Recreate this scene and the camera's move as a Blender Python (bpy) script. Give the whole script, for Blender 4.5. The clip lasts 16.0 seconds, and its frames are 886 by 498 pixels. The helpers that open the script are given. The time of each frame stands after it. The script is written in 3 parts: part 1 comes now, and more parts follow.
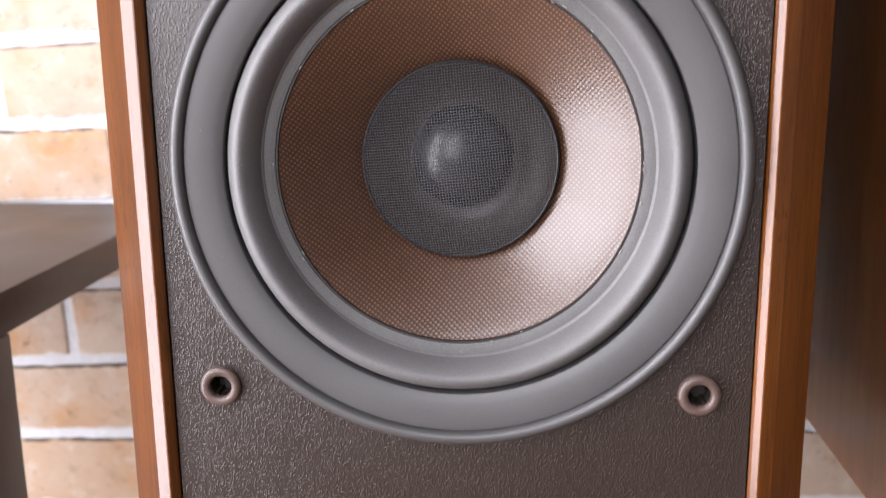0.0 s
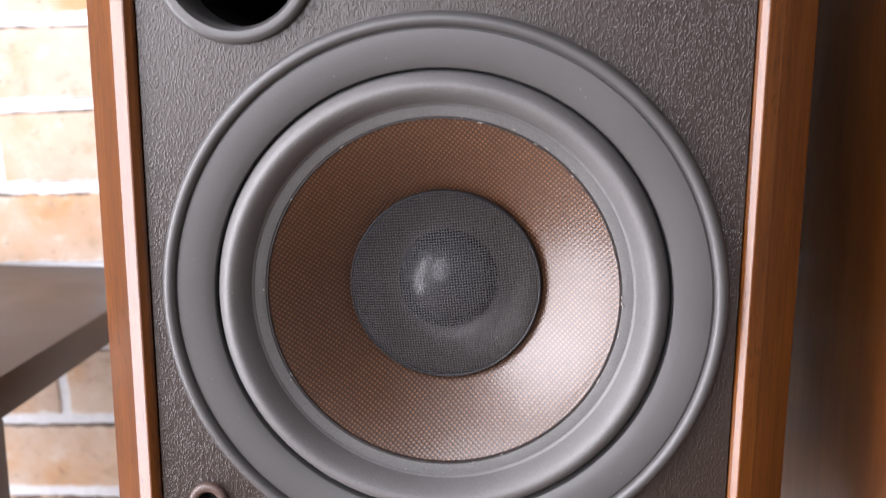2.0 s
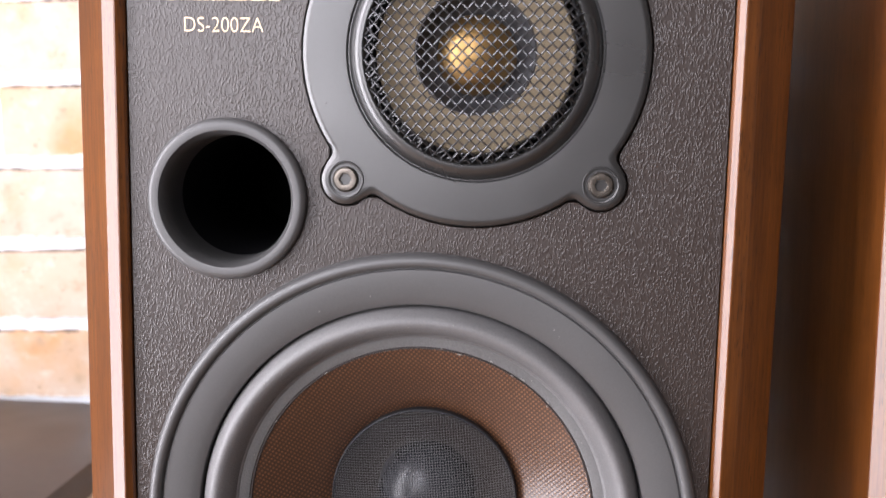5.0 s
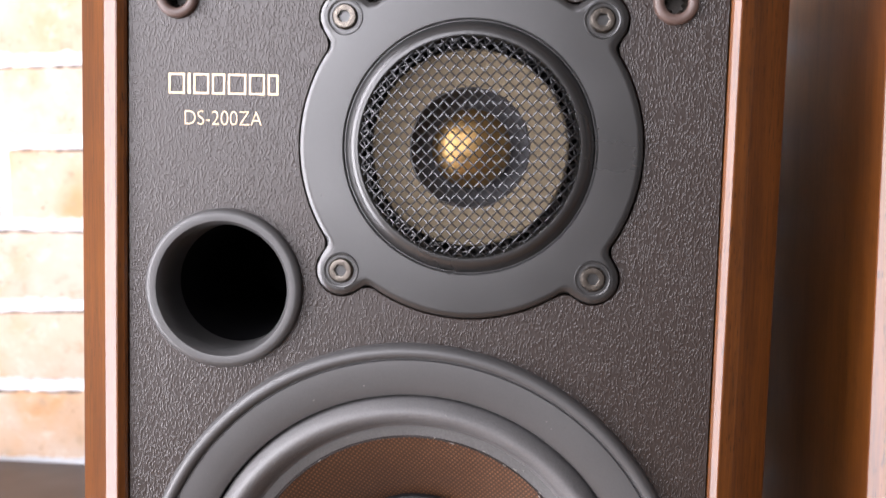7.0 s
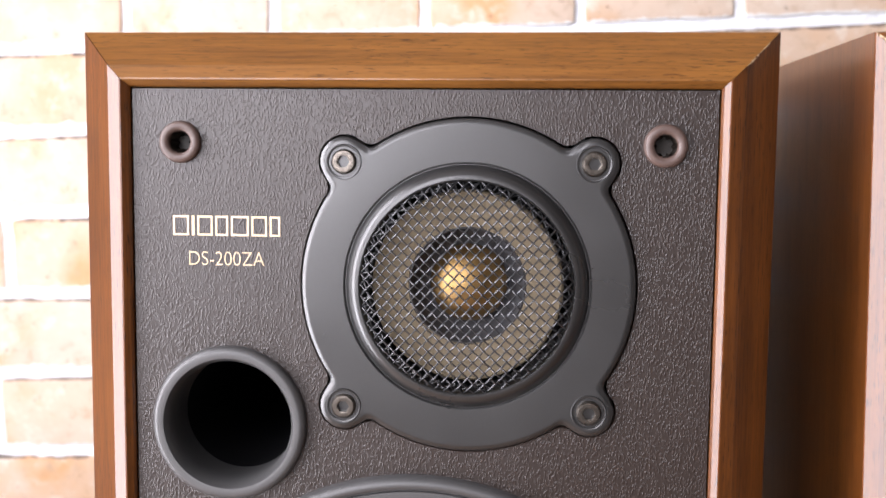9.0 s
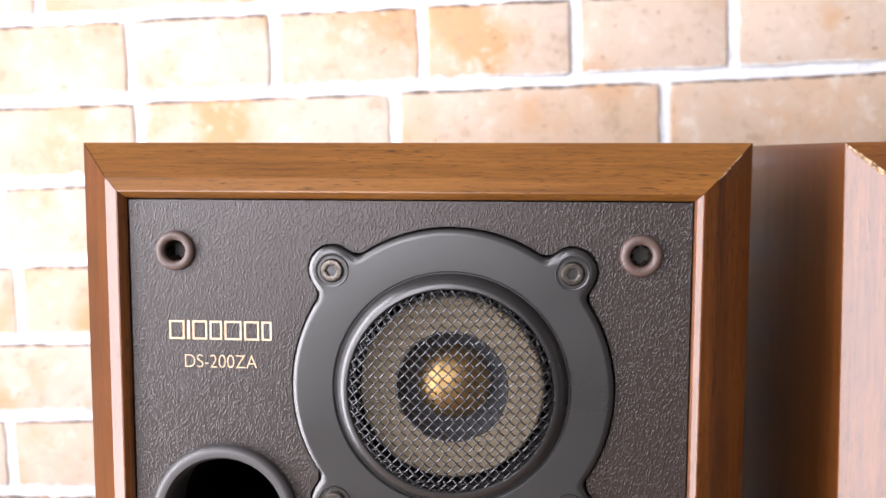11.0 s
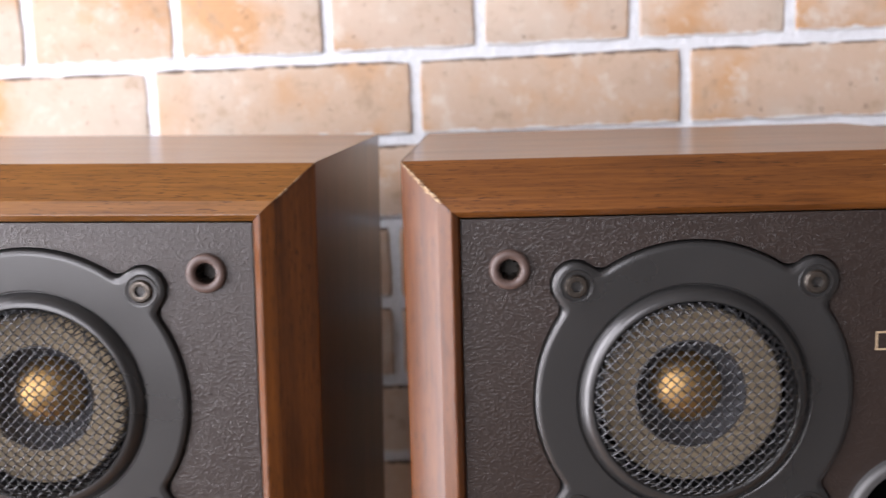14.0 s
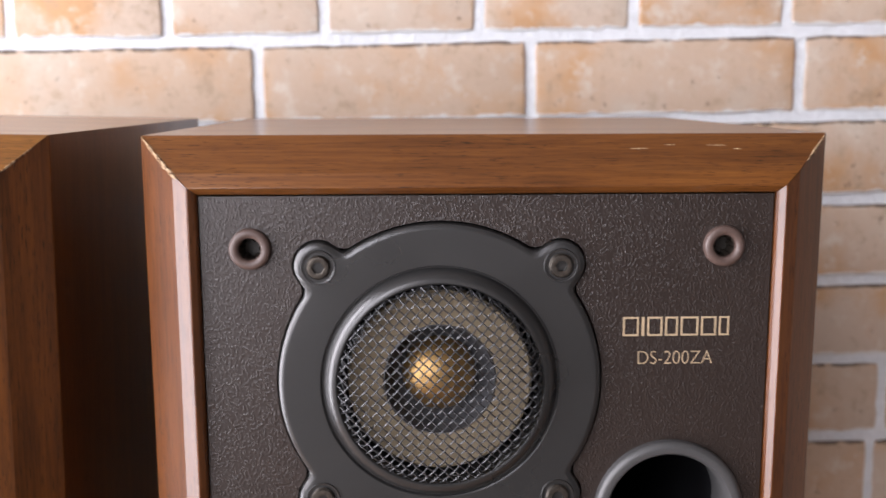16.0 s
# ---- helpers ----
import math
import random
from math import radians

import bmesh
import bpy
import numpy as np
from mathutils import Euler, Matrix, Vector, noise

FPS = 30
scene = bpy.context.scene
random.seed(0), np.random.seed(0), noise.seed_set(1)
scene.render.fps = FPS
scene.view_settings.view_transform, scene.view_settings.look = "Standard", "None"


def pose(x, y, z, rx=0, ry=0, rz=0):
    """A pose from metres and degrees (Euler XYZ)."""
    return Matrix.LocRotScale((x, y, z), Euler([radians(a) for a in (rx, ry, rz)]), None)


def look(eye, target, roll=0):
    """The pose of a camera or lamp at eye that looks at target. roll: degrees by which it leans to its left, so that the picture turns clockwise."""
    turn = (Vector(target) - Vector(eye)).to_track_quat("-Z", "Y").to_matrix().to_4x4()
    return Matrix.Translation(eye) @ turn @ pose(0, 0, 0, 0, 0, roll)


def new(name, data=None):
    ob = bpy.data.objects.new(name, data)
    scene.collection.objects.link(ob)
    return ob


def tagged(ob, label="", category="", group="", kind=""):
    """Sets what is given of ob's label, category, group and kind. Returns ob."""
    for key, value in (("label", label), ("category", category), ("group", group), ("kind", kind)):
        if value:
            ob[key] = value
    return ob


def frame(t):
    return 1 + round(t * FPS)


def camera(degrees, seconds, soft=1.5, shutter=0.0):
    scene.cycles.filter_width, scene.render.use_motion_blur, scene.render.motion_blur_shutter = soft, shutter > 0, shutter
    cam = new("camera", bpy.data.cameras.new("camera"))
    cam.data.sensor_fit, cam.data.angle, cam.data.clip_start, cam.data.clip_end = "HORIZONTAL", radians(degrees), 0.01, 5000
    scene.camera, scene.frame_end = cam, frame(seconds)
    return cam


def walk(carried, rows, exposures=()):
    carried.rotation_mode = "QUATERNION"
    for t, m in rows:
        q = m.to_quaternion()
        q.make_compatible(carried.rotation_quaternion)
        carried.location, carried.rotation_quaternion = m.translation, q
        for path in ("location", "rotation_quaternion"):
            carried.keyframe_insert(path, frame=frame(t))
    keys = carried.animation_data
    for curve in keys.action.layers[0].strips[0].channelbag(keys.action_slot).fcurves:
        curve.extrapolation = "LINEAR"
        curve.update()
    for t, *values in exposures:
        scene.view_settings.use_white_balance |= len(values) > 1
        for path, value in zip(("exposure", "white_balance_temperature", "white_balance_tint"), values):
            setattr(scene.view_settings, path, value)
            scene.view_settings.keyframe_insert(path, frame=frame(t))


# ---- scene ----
cam = camera(48.9, 16.0, shutter=0.5)
PATH = [
    (0, (0.024, -0.311, 0.858), (-0.149, 1.635, 0.428), -0.7),
    (0.5, (0.024, -0.311, 0.868), (-0.147, 1.636, 0.446), -0.5),
    (1, (0.025, -0.311, 0.877), (-0.146, 1.637, 0.461), -0.5),
    (1.5, (0.023, -0.312, 0.887), (-0.143, 1.638, 0.477), -0.3),
    (2, (0.028, -0.313, 0.897), (-0.136, 1.64, 0.499), 0.2),
    (2.5, (0.027, -0.313, 0.907), (-0.117, 1.647, 0.534), 0.1),
    (3, (0.028, -0.314, 0.916), (-0.112, 1.654, 0.587), 0.4),
    (3.5, (0.03, -0.315, 0.928), (-0.116, 1.653, 0.604), 0.8),
    (4, (0.028, -0.315, 0.934), (-0.107, 1.659, 0.642), 1.0),
    (4.5, (0.029, -0.317, 0.941), (-0.113, 1.66, 0.673), 1.0),
    (5, (0.03, -0.318, 0.953), (-0.11, 1.66, 0.691), 1.1),
    (7.3, (0.035, -0.32, 0.977), (-0.127, 1.666, 0.805), 1.5),
    (7.5, (0.034, -0.321, 0.985), (-0.114, 1.664, 0.785), 1.3),
    (8, (0.033, -0.322, 0.994), (-0.101, 1.665, 0.806), 1.2),
    (8.5, (0.035, -0.324, 1.006), (-0.112, 1.662, 0.824), 0.9),
    (9, (0.035, -0.324, 1.016), (-0.127, 1.661, 0.839), 0.6),
    (9.5, (0.033, -0.325, 1.023), (-0.134, 1.662, 0.869), 0.7),
    (9.7, (0.032, -0.326, 1.026), (-0.138, 1.662, 0.882), 0.8),
    (11.8, (0.074, -0.34, 1.076), (-0.127, 1.633, 0.82), -0.3),
    (12, (0.084, -0.342, 1.08), (-0.11, 1.63, 0.808), -0.3),
    (12.5, (0.109, -0.341, 1.084), (-0.061, 1.63, 0.79), -0.3),
    (13, (0.128, -0.338, 1.084), (-0.011, 1.634, 0.78), -0.2),
    (13.5, (0.152, -0.338, 1.084), (0.043, 1.633, 0.764), -0.3),
    (14, (0.177, -0.335, 1.085), (0.104, 1.638, 0.764), -0.4),
    (14.5, (0.197, -0.334, 1.086), (0.163, 1.639, 0.76), -0.2),
    (15, (0.216, -0.332, 1.083), (0.217, 1.641, 0.757), 0.1),
    (15.5, (0.231, -0.328, 1.082), (0.264, 1.645, 0.757), 0.9),
    (16, (0.245, -0.326, 1.076), (0.295, 1.649, 0.762), 1.0),
]
cam.data.dof.use_dof, cam.data.dof.focus_distance, cam.data.dof.aperture_fstop = True, 0.338, 13.0
walk(cam, [(t, look(eye, target, roll)) for t, eye, target, roll in PATH],
     exposures=[(0.0, 0.14), (5.0, 0.10), (9.7, 0.08), (12.0, -0.02), (14.0, -0.15), (16.0, -0.09)])

# ---------------------------------------------------------------- light
WALL_Y = 0.358
wld = bpy.data.worlds.new("sky")
scene.world = wld
wld.use_nodes = True
sky = wld.node_tree.nodes.new("ShaderNodeTexSky")
sky.sky_type, sky.sun_disc = "NISHITA", False
sky.sun_elevation, sky.sun_rotation = radians(40), radians(250)
bgn = wld.node_tree.nodes["Background"]
bgn.inputs["Strength"].default_value = 0.07
wld.node_tree.links.new(sky.outputs[0], bgn.inputs["Color"])


def area_lamp(name, m, sx, sy, watts, color):
    d = bpy.data.lights.new(name, "AREA")
    d.shape, d.size, d.size_y, d.energy, d.color = "RECTANGLE", sx, sy, watts, color
    ob = new(name, d)
    ob.matrix_world = m
    return ob


# daylight in the two window openings of the corner
area_lamp("window_daylight", look((-1.10, -0.70, 1.10), (0.0, -1.02, 1.08)), 1.10, 1.96, 95, (0.915, 0.885, 0.965))
area_lamp("window_daylight", look((-0.45, -1.32, 1.38), (-0.30, 0.0, 1.10)), 0.66, 1.1, 22, (0.915, 0.885, 0.965))


# ---------------------------------------------------------------- materials
def nt(name):
    m = bpy.data.materials.new(name)
    m.use_nodes = True
    t = m.node_tree
    b = t.nodes["Principled BSDF"]

    def add(kind, **inputs):
        n = t.nodes.new(kind)
        for k, v in inputs.items():
            s = n.inputs[k.replace("_", " ")]
            if hasattr(v, "is_output"):
                t.links.new(v, s)
            else:
                s.default_value = v
        return n

    def to(sock, v):
        if hasattr(v, "is_output"):
            t.links.new(v, b.inputs[sock])
        else:
            b.inputs[sock].default_value = v

    return m, t, add, to


def ramp(add, fac, stops):
    n = add("ShaderNodeValToRGB", Fac=fac)
    e = n.color_ramp.elements
    while len(e) < len(stops):
        e.new(0.5)
    for el, (p, c) in zip(e, stops):
        el.position, el.color = p, (*c, 1) if len(c) == 3 else c
    return n.outputs["Color"]


def mix(add, fac, a, b, mode="MIX"):
    n = add("ShaderNodeMix")
    n.data_type, n.blend_type = "RGBA", mode
    t = n.id_data
    for i, v in ((0, fac), (6, a), (7, b)):
        if hasattr(v, "is_output"):
            t.links.new(v, n.inputs[i])
        elif i == 0:
            n.inputs[0].default_value = v
        else:
            n.inputs[i].default_value = (*v, 1)
    return n.outputs[2]


def coords(add, scale=(1, 1, 1), which="Object", off=None):
    c = add("ShaderNodeTexCoord")
    mp = add("ShaderNodeMapping", Vector=c.outputs[which], Scale=scale)
    if off is not None:
        mp.id_data.links.new(off, mp.inputs["Location"])
    return mp.outputs[0]


def bump(add, h, strength, dist, normal=None):
    n = add("ShaderNodeBump", Height=h, Strength=strength, Distance=dist)
    if normal is not None:
        n.id_data.links.new(normal, n.inputs["Normal"])
    return n.outputs[0]


def wood(name, axis, dark, mid, light, rough=0.36):
    """Lacquered veneer whose grain runs along the axis: broad figure, fine streaks and short dark pores."""
    m, t, add, to = nt(name)
    rnd = add("ShaderNodeObjectInfo").outputs["Random"]
    mul = add("ShaderNodeMath")
    mul.operation = "MULTIPLY"
    t.links.new(rnd, mul.inputs[0])
    mul.inputs[1].default_value = 9.0
    shift = add("ShaderNodeCombineXYZ")
    for k in "XYZ":
        t.links.new(mul.outputs[0], shift.inputs[k])

    def along(squeeze):
        st = [1.0, 1.0, 1.0]
        st["xyz".index(axis)] = squeeze
        return coords(add, st, off=shift.outputs[0])

    cloud = add("ShaderNodeTexNoise", Vector=along(0.35), Scale=26, Detail=3, Roughness=0.5, Distortion=0.4).outputs["Fac"]
    streak = add("ShaderNodeTexNoise", Vector=along(0.05), Scale=170, Detail=5, Roughness=0.65, Distortion=0.5).outputs["Fac"]
    fine = add("ShaderNodeTexNoise", Vector=along(0.04), Scale=900, Detail=3, Roughness=0.7).outputs["Fac"]
    pores = add("ShaderNodeTexNoise", Vector=along(0.085), Scale=2100, Detail=2, Roughness=0.5).outputs["Fac"]
    spread = add("ShaderNodeTexNoise", Vector=along(0.3), Scale=60, Detail=2).outputs["Fac"]
    col = ramp(add, cloud, [(0.30, dark), (0.5, mid), (0.70, light)])
    col = mix(add, 0.50, col, ramp(add, streak, [(0.34, tuple(c * 0.78 for c in dark)), (0.50, mid), (0.68, light)]))
    col = mix(add, 0.36, col, ramp(add, fine, [(0.36, tuple(c * 0.7 for c in dark)), (0.52, mid), (0.70, light)]))
    gate = add("ShaderNodeMath")
    gate.operation = "MULTIPLY"
    t.links.new(ramp(add, pores, [(0.59, (0, 0, 0)), (0.68, (1, 1, 1))]), gate.inputs[0])
    t.links.new(ramp(add, spread, [(0.36, (0.3, 0.3, 0.3)), (0.62, (1, 1, 1))]), gate.inputs[1])
    col = mix(add, gate.outputs[0], col, tuple(c * 0.5 for c in dark))
    to("Base Color", col)
    to("Roughness", rough)
    to("Specular IOR Level", 0.3)
    to("Coat Weight", 0.56)
    to("Coat Roughness", ramp(add, spread, [(0.3, (0.17, 0.17, 0.17)), (0.7, (0.24, 0.24, 0.24))]))
    to("Normal", bump(add, mix(add, 0.5, pores, streak), 0.06, 0.0004))
    return m


# upright veneers are the same wood, coloured darker for shade on the side boards
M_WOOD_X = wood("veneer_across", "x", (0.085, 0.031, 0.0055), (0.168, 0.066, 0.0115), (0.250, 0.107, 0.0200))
M_WOOD_Z = wood("veneer_upright_shaded", "z", (0.044, 0.0130, 0.0021), (0.100, 0.0300, 0.0042), (0.165, 0.0535, 0.0076))
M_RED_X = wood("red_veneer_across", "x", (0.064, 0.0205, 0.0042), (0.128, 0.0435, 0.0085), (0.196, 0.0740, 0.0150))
M_RED_Z = wood("red_veneer_upright_shaded", "z", (0.052, 0.0155, 0.0032), (0.108, 0.0330, 0.0060), (0.160, 0.0540, 0.0100))


def raw_wood():
    m, t, add, to = nt("splintered_raw_wood")
    f = add("ShaderNodeTexNoise", Vector=coords(add), Scale=900, Detail=4).outputs["Fac"]
    to("Base Color", ramp(add, f, [(0.36, (0.05, 0.022, 0.010)), (0.50, (0.30, 0.19, 0.10)), (0.70, (0.52, 0.40, 0.26))]))
    to("Roughness", 0.9)
    to("Normal", bump(add, f, 0.8, 0.001))
    return m


M_RAW = raw_wood()


def vinyl():
    m, t, add, to = nt("grained_vinyl")
    v = coords(add)
    w = add("ShaderNodeTexNoise", Vector=v, Scale=380, Detail=2).outputs["Color"]
    vm = add("ShaderNodeVectorMath")
    vm.operation = "SCALE"
    t.links.new(w, vm.inputs[0])
    vm.inputs["Scale"].default_value = 0.0011
    va = add("ShaderNodeVectorMath")
    t.links.new(v, va.inputs[0])
    t.links.new(vm.outputs[0], va.inputs[1])
    st = add("ShaderNodeMapping", Vector=va.outputs[0], Scale=(1.0, 1.0, 0.46), Rotation=(0, 0.10, 0))
    cell = add("ShaderNodeTexVoronoi", Vector=st.outputs[0], Scale=1700)
    cell.feature = "SMOOTH_F1"
    cell.inputs["Smoothness"].default_value = 0.3
    pebble = ramp(add, cell.outputs["Distance"], [(0.24, (1, 1, 1)), (0.56, (0, 0, 0))])
    n2 = add("ShaderNodeTexNoise", Vector=st.outputs[0], Scale=1100, Detail=2).outputs["Fac"]
    h = mix(add, 0.16, pebble, n2)
    blot = add("ShaderNodeTexNoise", Vector=v, Scale=14, Detail=4).outputs["Fac"]
    dust = add("ShaderNodeTexNoise", Vector=v, Scale=520, Detail=1).outputs["Fac"]
    col = mix(add, blot, (0.0165, 0.0102, 0.0078), (0.0218, 0.0142, 0.0110))
    to("Base Color", mix(add, ramp(add, dust, [(0.80, (0, 0, 0)), (0.84, (0.6, 0.6, 0.6))]), col, (0.20, 0.18, 0.16)))
    to("Roughness", ramp(add, blot, [(0.3, (0.33, 0.33, 0.33)), (0.7, (0.37, 0.37, 0.37))]))
    to("Specular IOR Level", 0.62)
    to("Normal", bump(add, h, 0.34, 0.00040))
    return m


M_VINYL = vinyl()


def plain(name, c, rough, metal=0.0, grain=500.0, amount=0.06, spread=0.15, spec=0.5, bdist=0.0003):
    m, t, add, to = nt(name)
    v = coords(add)
    f = add("ShaderNodeTexNoise", Vector=v, Scale=grain, Detail=3).outputs["Fac"]
    g = add("ShaderNodeTexNoise", Vector=v, Scale=25, Detail=4).outputs["Fac"]
    k = mix(add, 0.5, f, g)
    to("Base Color", ramp(add, k, [(0.3, tuple(x * (1 - spread) for x in c)), (0.7, tuple(min(1, x * (1 + spread)) for x in c))]))
    to("Roughness", ramp(add, g, [(0.3, (rough - 0.04,) * 3), (0.7, (rough + 0.04,) * 3)]))
    to("Metallic", metal)
    to("Specular IOR Level", spec)
    to("Normal", bump(add, f, amount, bdist))
    return m


M_FRAME = plain("dark_grey_cast_frame", (0.0165, 0.0165, 0.0163), 0.30, grain=1500, amount=0.06, spec=0.85)
M_RING = plain("matt_grey_cast_ring", (0.050, 0.0495, 0.0495), 0.46, grain=1500, amount=0.08, spec=0.7)
M_RUBBER = plain("grey_rubber_surround", (0.105, 0.103, 0.103), 0.48, grain=1500, amount=0.5, spread=0.22)
M_GASKET = plain("grey_glued_gasket", (0.088, 0.087, 0.086), 0.58, grain=1500, amount=0.5, spread=0.3)
M_BLACK = plain("black_plastic", (0.012, 0.013, 0.015), 0.5)
M_DOMEBLACK = plain("black_dust_dome", (0.018, 0.020, 0.024), 0.25, spec=0.5)
M_WIRE = plain("dark_steel_wire", (0.052, 0.053, 0.056), 0.38, metal=0.6, grain=2500)
M_CAPWIRE = plain("black_gauze", (0.130, 0.130, 0.134), 0.36, grain=2500)
M_FELT = plain("tan_felt_ring", (0.205, 0.163, 0.104), 0.9, grain=1800, amount=0.5, spread=0.2)
M_GOLD = plain("worn_gold_dome", (0.46, 0.29, 0.115), 0.44, metal=0.95, grain=250, amount=0.12, spread=0.35)
M_STEEL = plain("tarnished_steel", (0.115, 0.102, 0.088), 0.27, metal=0.9, grain=900, spread=0.5, amount=0.15)
M_GROMMET = plain("brown_plastic", (0.080, 0.052, 0.043), 0.42, grain=900, spread=0.2)
M_THROAT = plain("dark_throat_plastic", (0.062, 0.063, 0.068), 0.34, grain=900)
M_GLUE_SHADE = plain("dark_brown_glue_and_shade", (0.016, 0.011, 0.010), 0.5, grain=700, spread=0.4, amount=0.6)
M_WELL = plain("dusty_brown_well", (0.020, 0.015, 0.012), 0.38, grain=400, spread=0.35)
M_SOCKET = plain("dusty_socket", (0.022, 0.017, 0.012), 0.5, grain=900, spread=0.6)
M_GLUE = plain("dried_glue", (0.26, 0.25, 0.23), 0.5)
# near black and dull: the shade deep in the port is put into the colour
M_HOLE = plain("hole_painted_shade", (0.005, 0.005, 0.006), 0.85, spec=0.1)
M_PRINT = plain("gold_print", (0.62, 0.48, 0.31), 0.4, metal=0.5)
M_TABLE = plain("dark_brown_board", (0.055, 0.036, 0.030), 0.38, grain=200, spread=0.2)
M_STAND = plain("black_steel_stand", (0.02, 0.02, 0.021), 0.5)
M_WHITE = plain("grey_beige_plaster", (0.23, 0.22, 0.21), 0.8, grain=120, spread=0.04)
M_FLOOR = plain("brown_floor_board", (0.22, 0.13, 0.075), 0.45, grain=90, spread=0.3)
M_FRAMEWHITE = plain("white_window_paint", (0.75, 0.75, 0.74), 0.4, spread=0.04)


def cone_mat():
    """Translucent brown woven cone with a fine weave."""
    m, t, add, to = nt("woven_brown_cone")
    v = coords(add)
    sep = add("ShaderNodeSeparateXYZ", Vector=add("ShaderNodeMapping", Vector=v, Rotation=(0, 0.12, 0)).outputs[0])

    def wav(s, freq):
        a = add("ShaderNodeMath")
        a.operation = "MULTIPLY"
        t.links.new(s, a.inputs[0])
        a.inputs[1].default_value = freq
        b = add("ShaderNodeMath")
        b.operation = "SINE"
        t.links.new(a.outputs[0], b.inputs[0])
        return b.outputs[0]

    pr = add("ShaderNodeMath")
    pr.operation = "MULTIPLY"
    t.links.new(wav(sep.outputs["X"], 3450.0), pr.inputs[0])
    t.links.new(wav(sep.outputs["Z"], 3450.0), pr.inputs[1])
    mr = add("ShaderNodeMapRange", Value=pr.outputs[0])
    mr.inputs[1].default_value, mr.inputs[2].default_value = -1, 1
    weave = mr.outputs[0]
    g = add("ShaderNodeTexNoise", Vector=v, Scale=40, Detail=4).outputs["Fac"]
    base = mix(add, g, (0.026, 0.0108, 0.0062), (0.036, 0.0160, 0.0095))
    spot = ramp(add, weave, [(0.55, (0, 0, 0)), (0.95, (1, 1, 1))])
    worn = add("ShaderNodeTexNoise", Vector=v, Scale=330, Detail=3).outputs["Fac"]
    thread = mix(add, worn, (0.075, 0.036, 0.018), (0.260, 0.135, 0.064))
    to("Base Color", mix(add, spot, base, thread))
    to("Roughness", ramp(add, g, [(0.3, (0.30, 0.30, 0.30)), (0.7, (0.38, 0.38, 0.38))]))
    to("Specular IOR Level", 0.66)
    to("Coat Weight", 0.10)
    to("Coat Roughness", 0.2)
    to("Normal", bump(add, weave, 0.22, 0.0003))
    return m


M_CONE = cone_mat()


def brick_mat(name, smeared_shaded_edges):
    m, t, add, to = nt(name)
    rnd = add("ShaderNodeObjectInfo").outputs["Random"]
    isl = add("ShaderNodeNewGeometry").outputs["Random Per Island"]
    s = add("ShaderNodeMath")
    t.links.new(rnd, s.inputs[0])
    t.links.new(isl, s.inputs[1])
    fr = add("ShaderNodeMath")
    fr.operation = "FRACT"
    t.links.new(s.outputs[0], fr.inputs[0])
    k = fr.outputs[0]
    off = add("ShaderNodeVectorMath")
    off.operation = "SCALE"
    off.inputs[0].default_value = (31, 17, 23)
    t.links.new(k, off.inputs["Scale"])
    v = coords(add, off=off.outputs[0])
    patch = add("ShaderNodeTexNoise", Vector=v, Scale=13, Detail=4, Roughness=0.55).outputs["Fac"]
    fine = add("ShaderNodeTexNoise", Vector=v, Scale=130, Detail=6, Roughness=0.72).outputs["Fac"]
    base = ramp(add, k, [(0.0, (0.59, 0.44, 0.325)), (0.3, (0.62, 0.505, 0.41)), (0.6, (0.59, 0.42, 0.29)), (0.85, (0.65, 0.55, 0.46)), (1.0, (0.60, 0.46, 0.35))])
    burnt = ramp(add, patch, [(0.50, (0, 0, 0)), (0.66, (1, 1, 1))])
    col = mix(add, burnt, base, (0.575, 0.335, 0.170))
    pale = ramp(add, patch, [(0.32, (1, 1, 1)), (0.46, (0, 0, 0))])
    col = mix(add, pale, col, (0.60, 0.505, 0.41))
    stain = add("ShaderNodeTexNoise", Vector=v, Scale=55, Detail=6, Roughness=0.72).outputs["Fac"]
    col = mix(add, ramp(add, stain, [(0.54, (0, 0, 0)), (0.66, (0.8, 0.8, 0.8))]), col, (0.68, 0.60, 0.51))
    col = mix(add, ramp(add, stain, [(0.32, (0.75, 0.75, 0.75)), (0.45, (0, 0, 0))]), col, (0.42, 0.30, 0.195))
    col = mix(add, ramp(add, fine, [(0.62, (0, 0, 0)), (0.75, (0.7, 0.7, 0.7))]), col, (0.62, 0.55, 0.47))
    col = mix(add, ramp(add, fine, [(0.30, (0.85, 0.85, 0.85)), (0.38, (0, 0, 0))]), col, (0.17, 0.10, 0.06))
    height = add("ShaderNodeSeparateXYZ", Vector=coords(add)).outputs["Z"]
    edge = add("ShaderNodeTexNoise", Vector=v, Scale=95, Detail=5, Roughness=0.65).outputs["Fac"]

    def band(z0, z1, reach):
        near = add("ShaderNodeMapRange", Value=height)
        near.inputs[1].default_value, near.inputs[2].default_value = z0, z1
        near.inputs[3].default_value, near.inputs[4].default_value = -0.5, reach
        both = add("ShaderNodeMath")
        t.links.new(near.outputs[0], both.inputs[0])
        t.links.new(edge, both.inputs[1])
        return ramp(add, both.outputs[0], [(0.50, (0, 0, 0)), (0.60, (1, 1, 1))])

    if smeared_shaded_edges:
        # pale mortar smeared over the bottom edge
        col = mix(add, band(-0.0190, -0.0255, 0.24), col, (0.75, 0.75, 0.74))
        # painted shadow line on the top edge, below the joint
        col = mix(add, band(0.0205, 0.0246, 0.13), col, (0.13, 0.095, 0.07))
    to("Base Color", col)
    to("Roughness", 0.75)
    to("Normal", bump(add, fine, 0.5, 0.002))
    return m


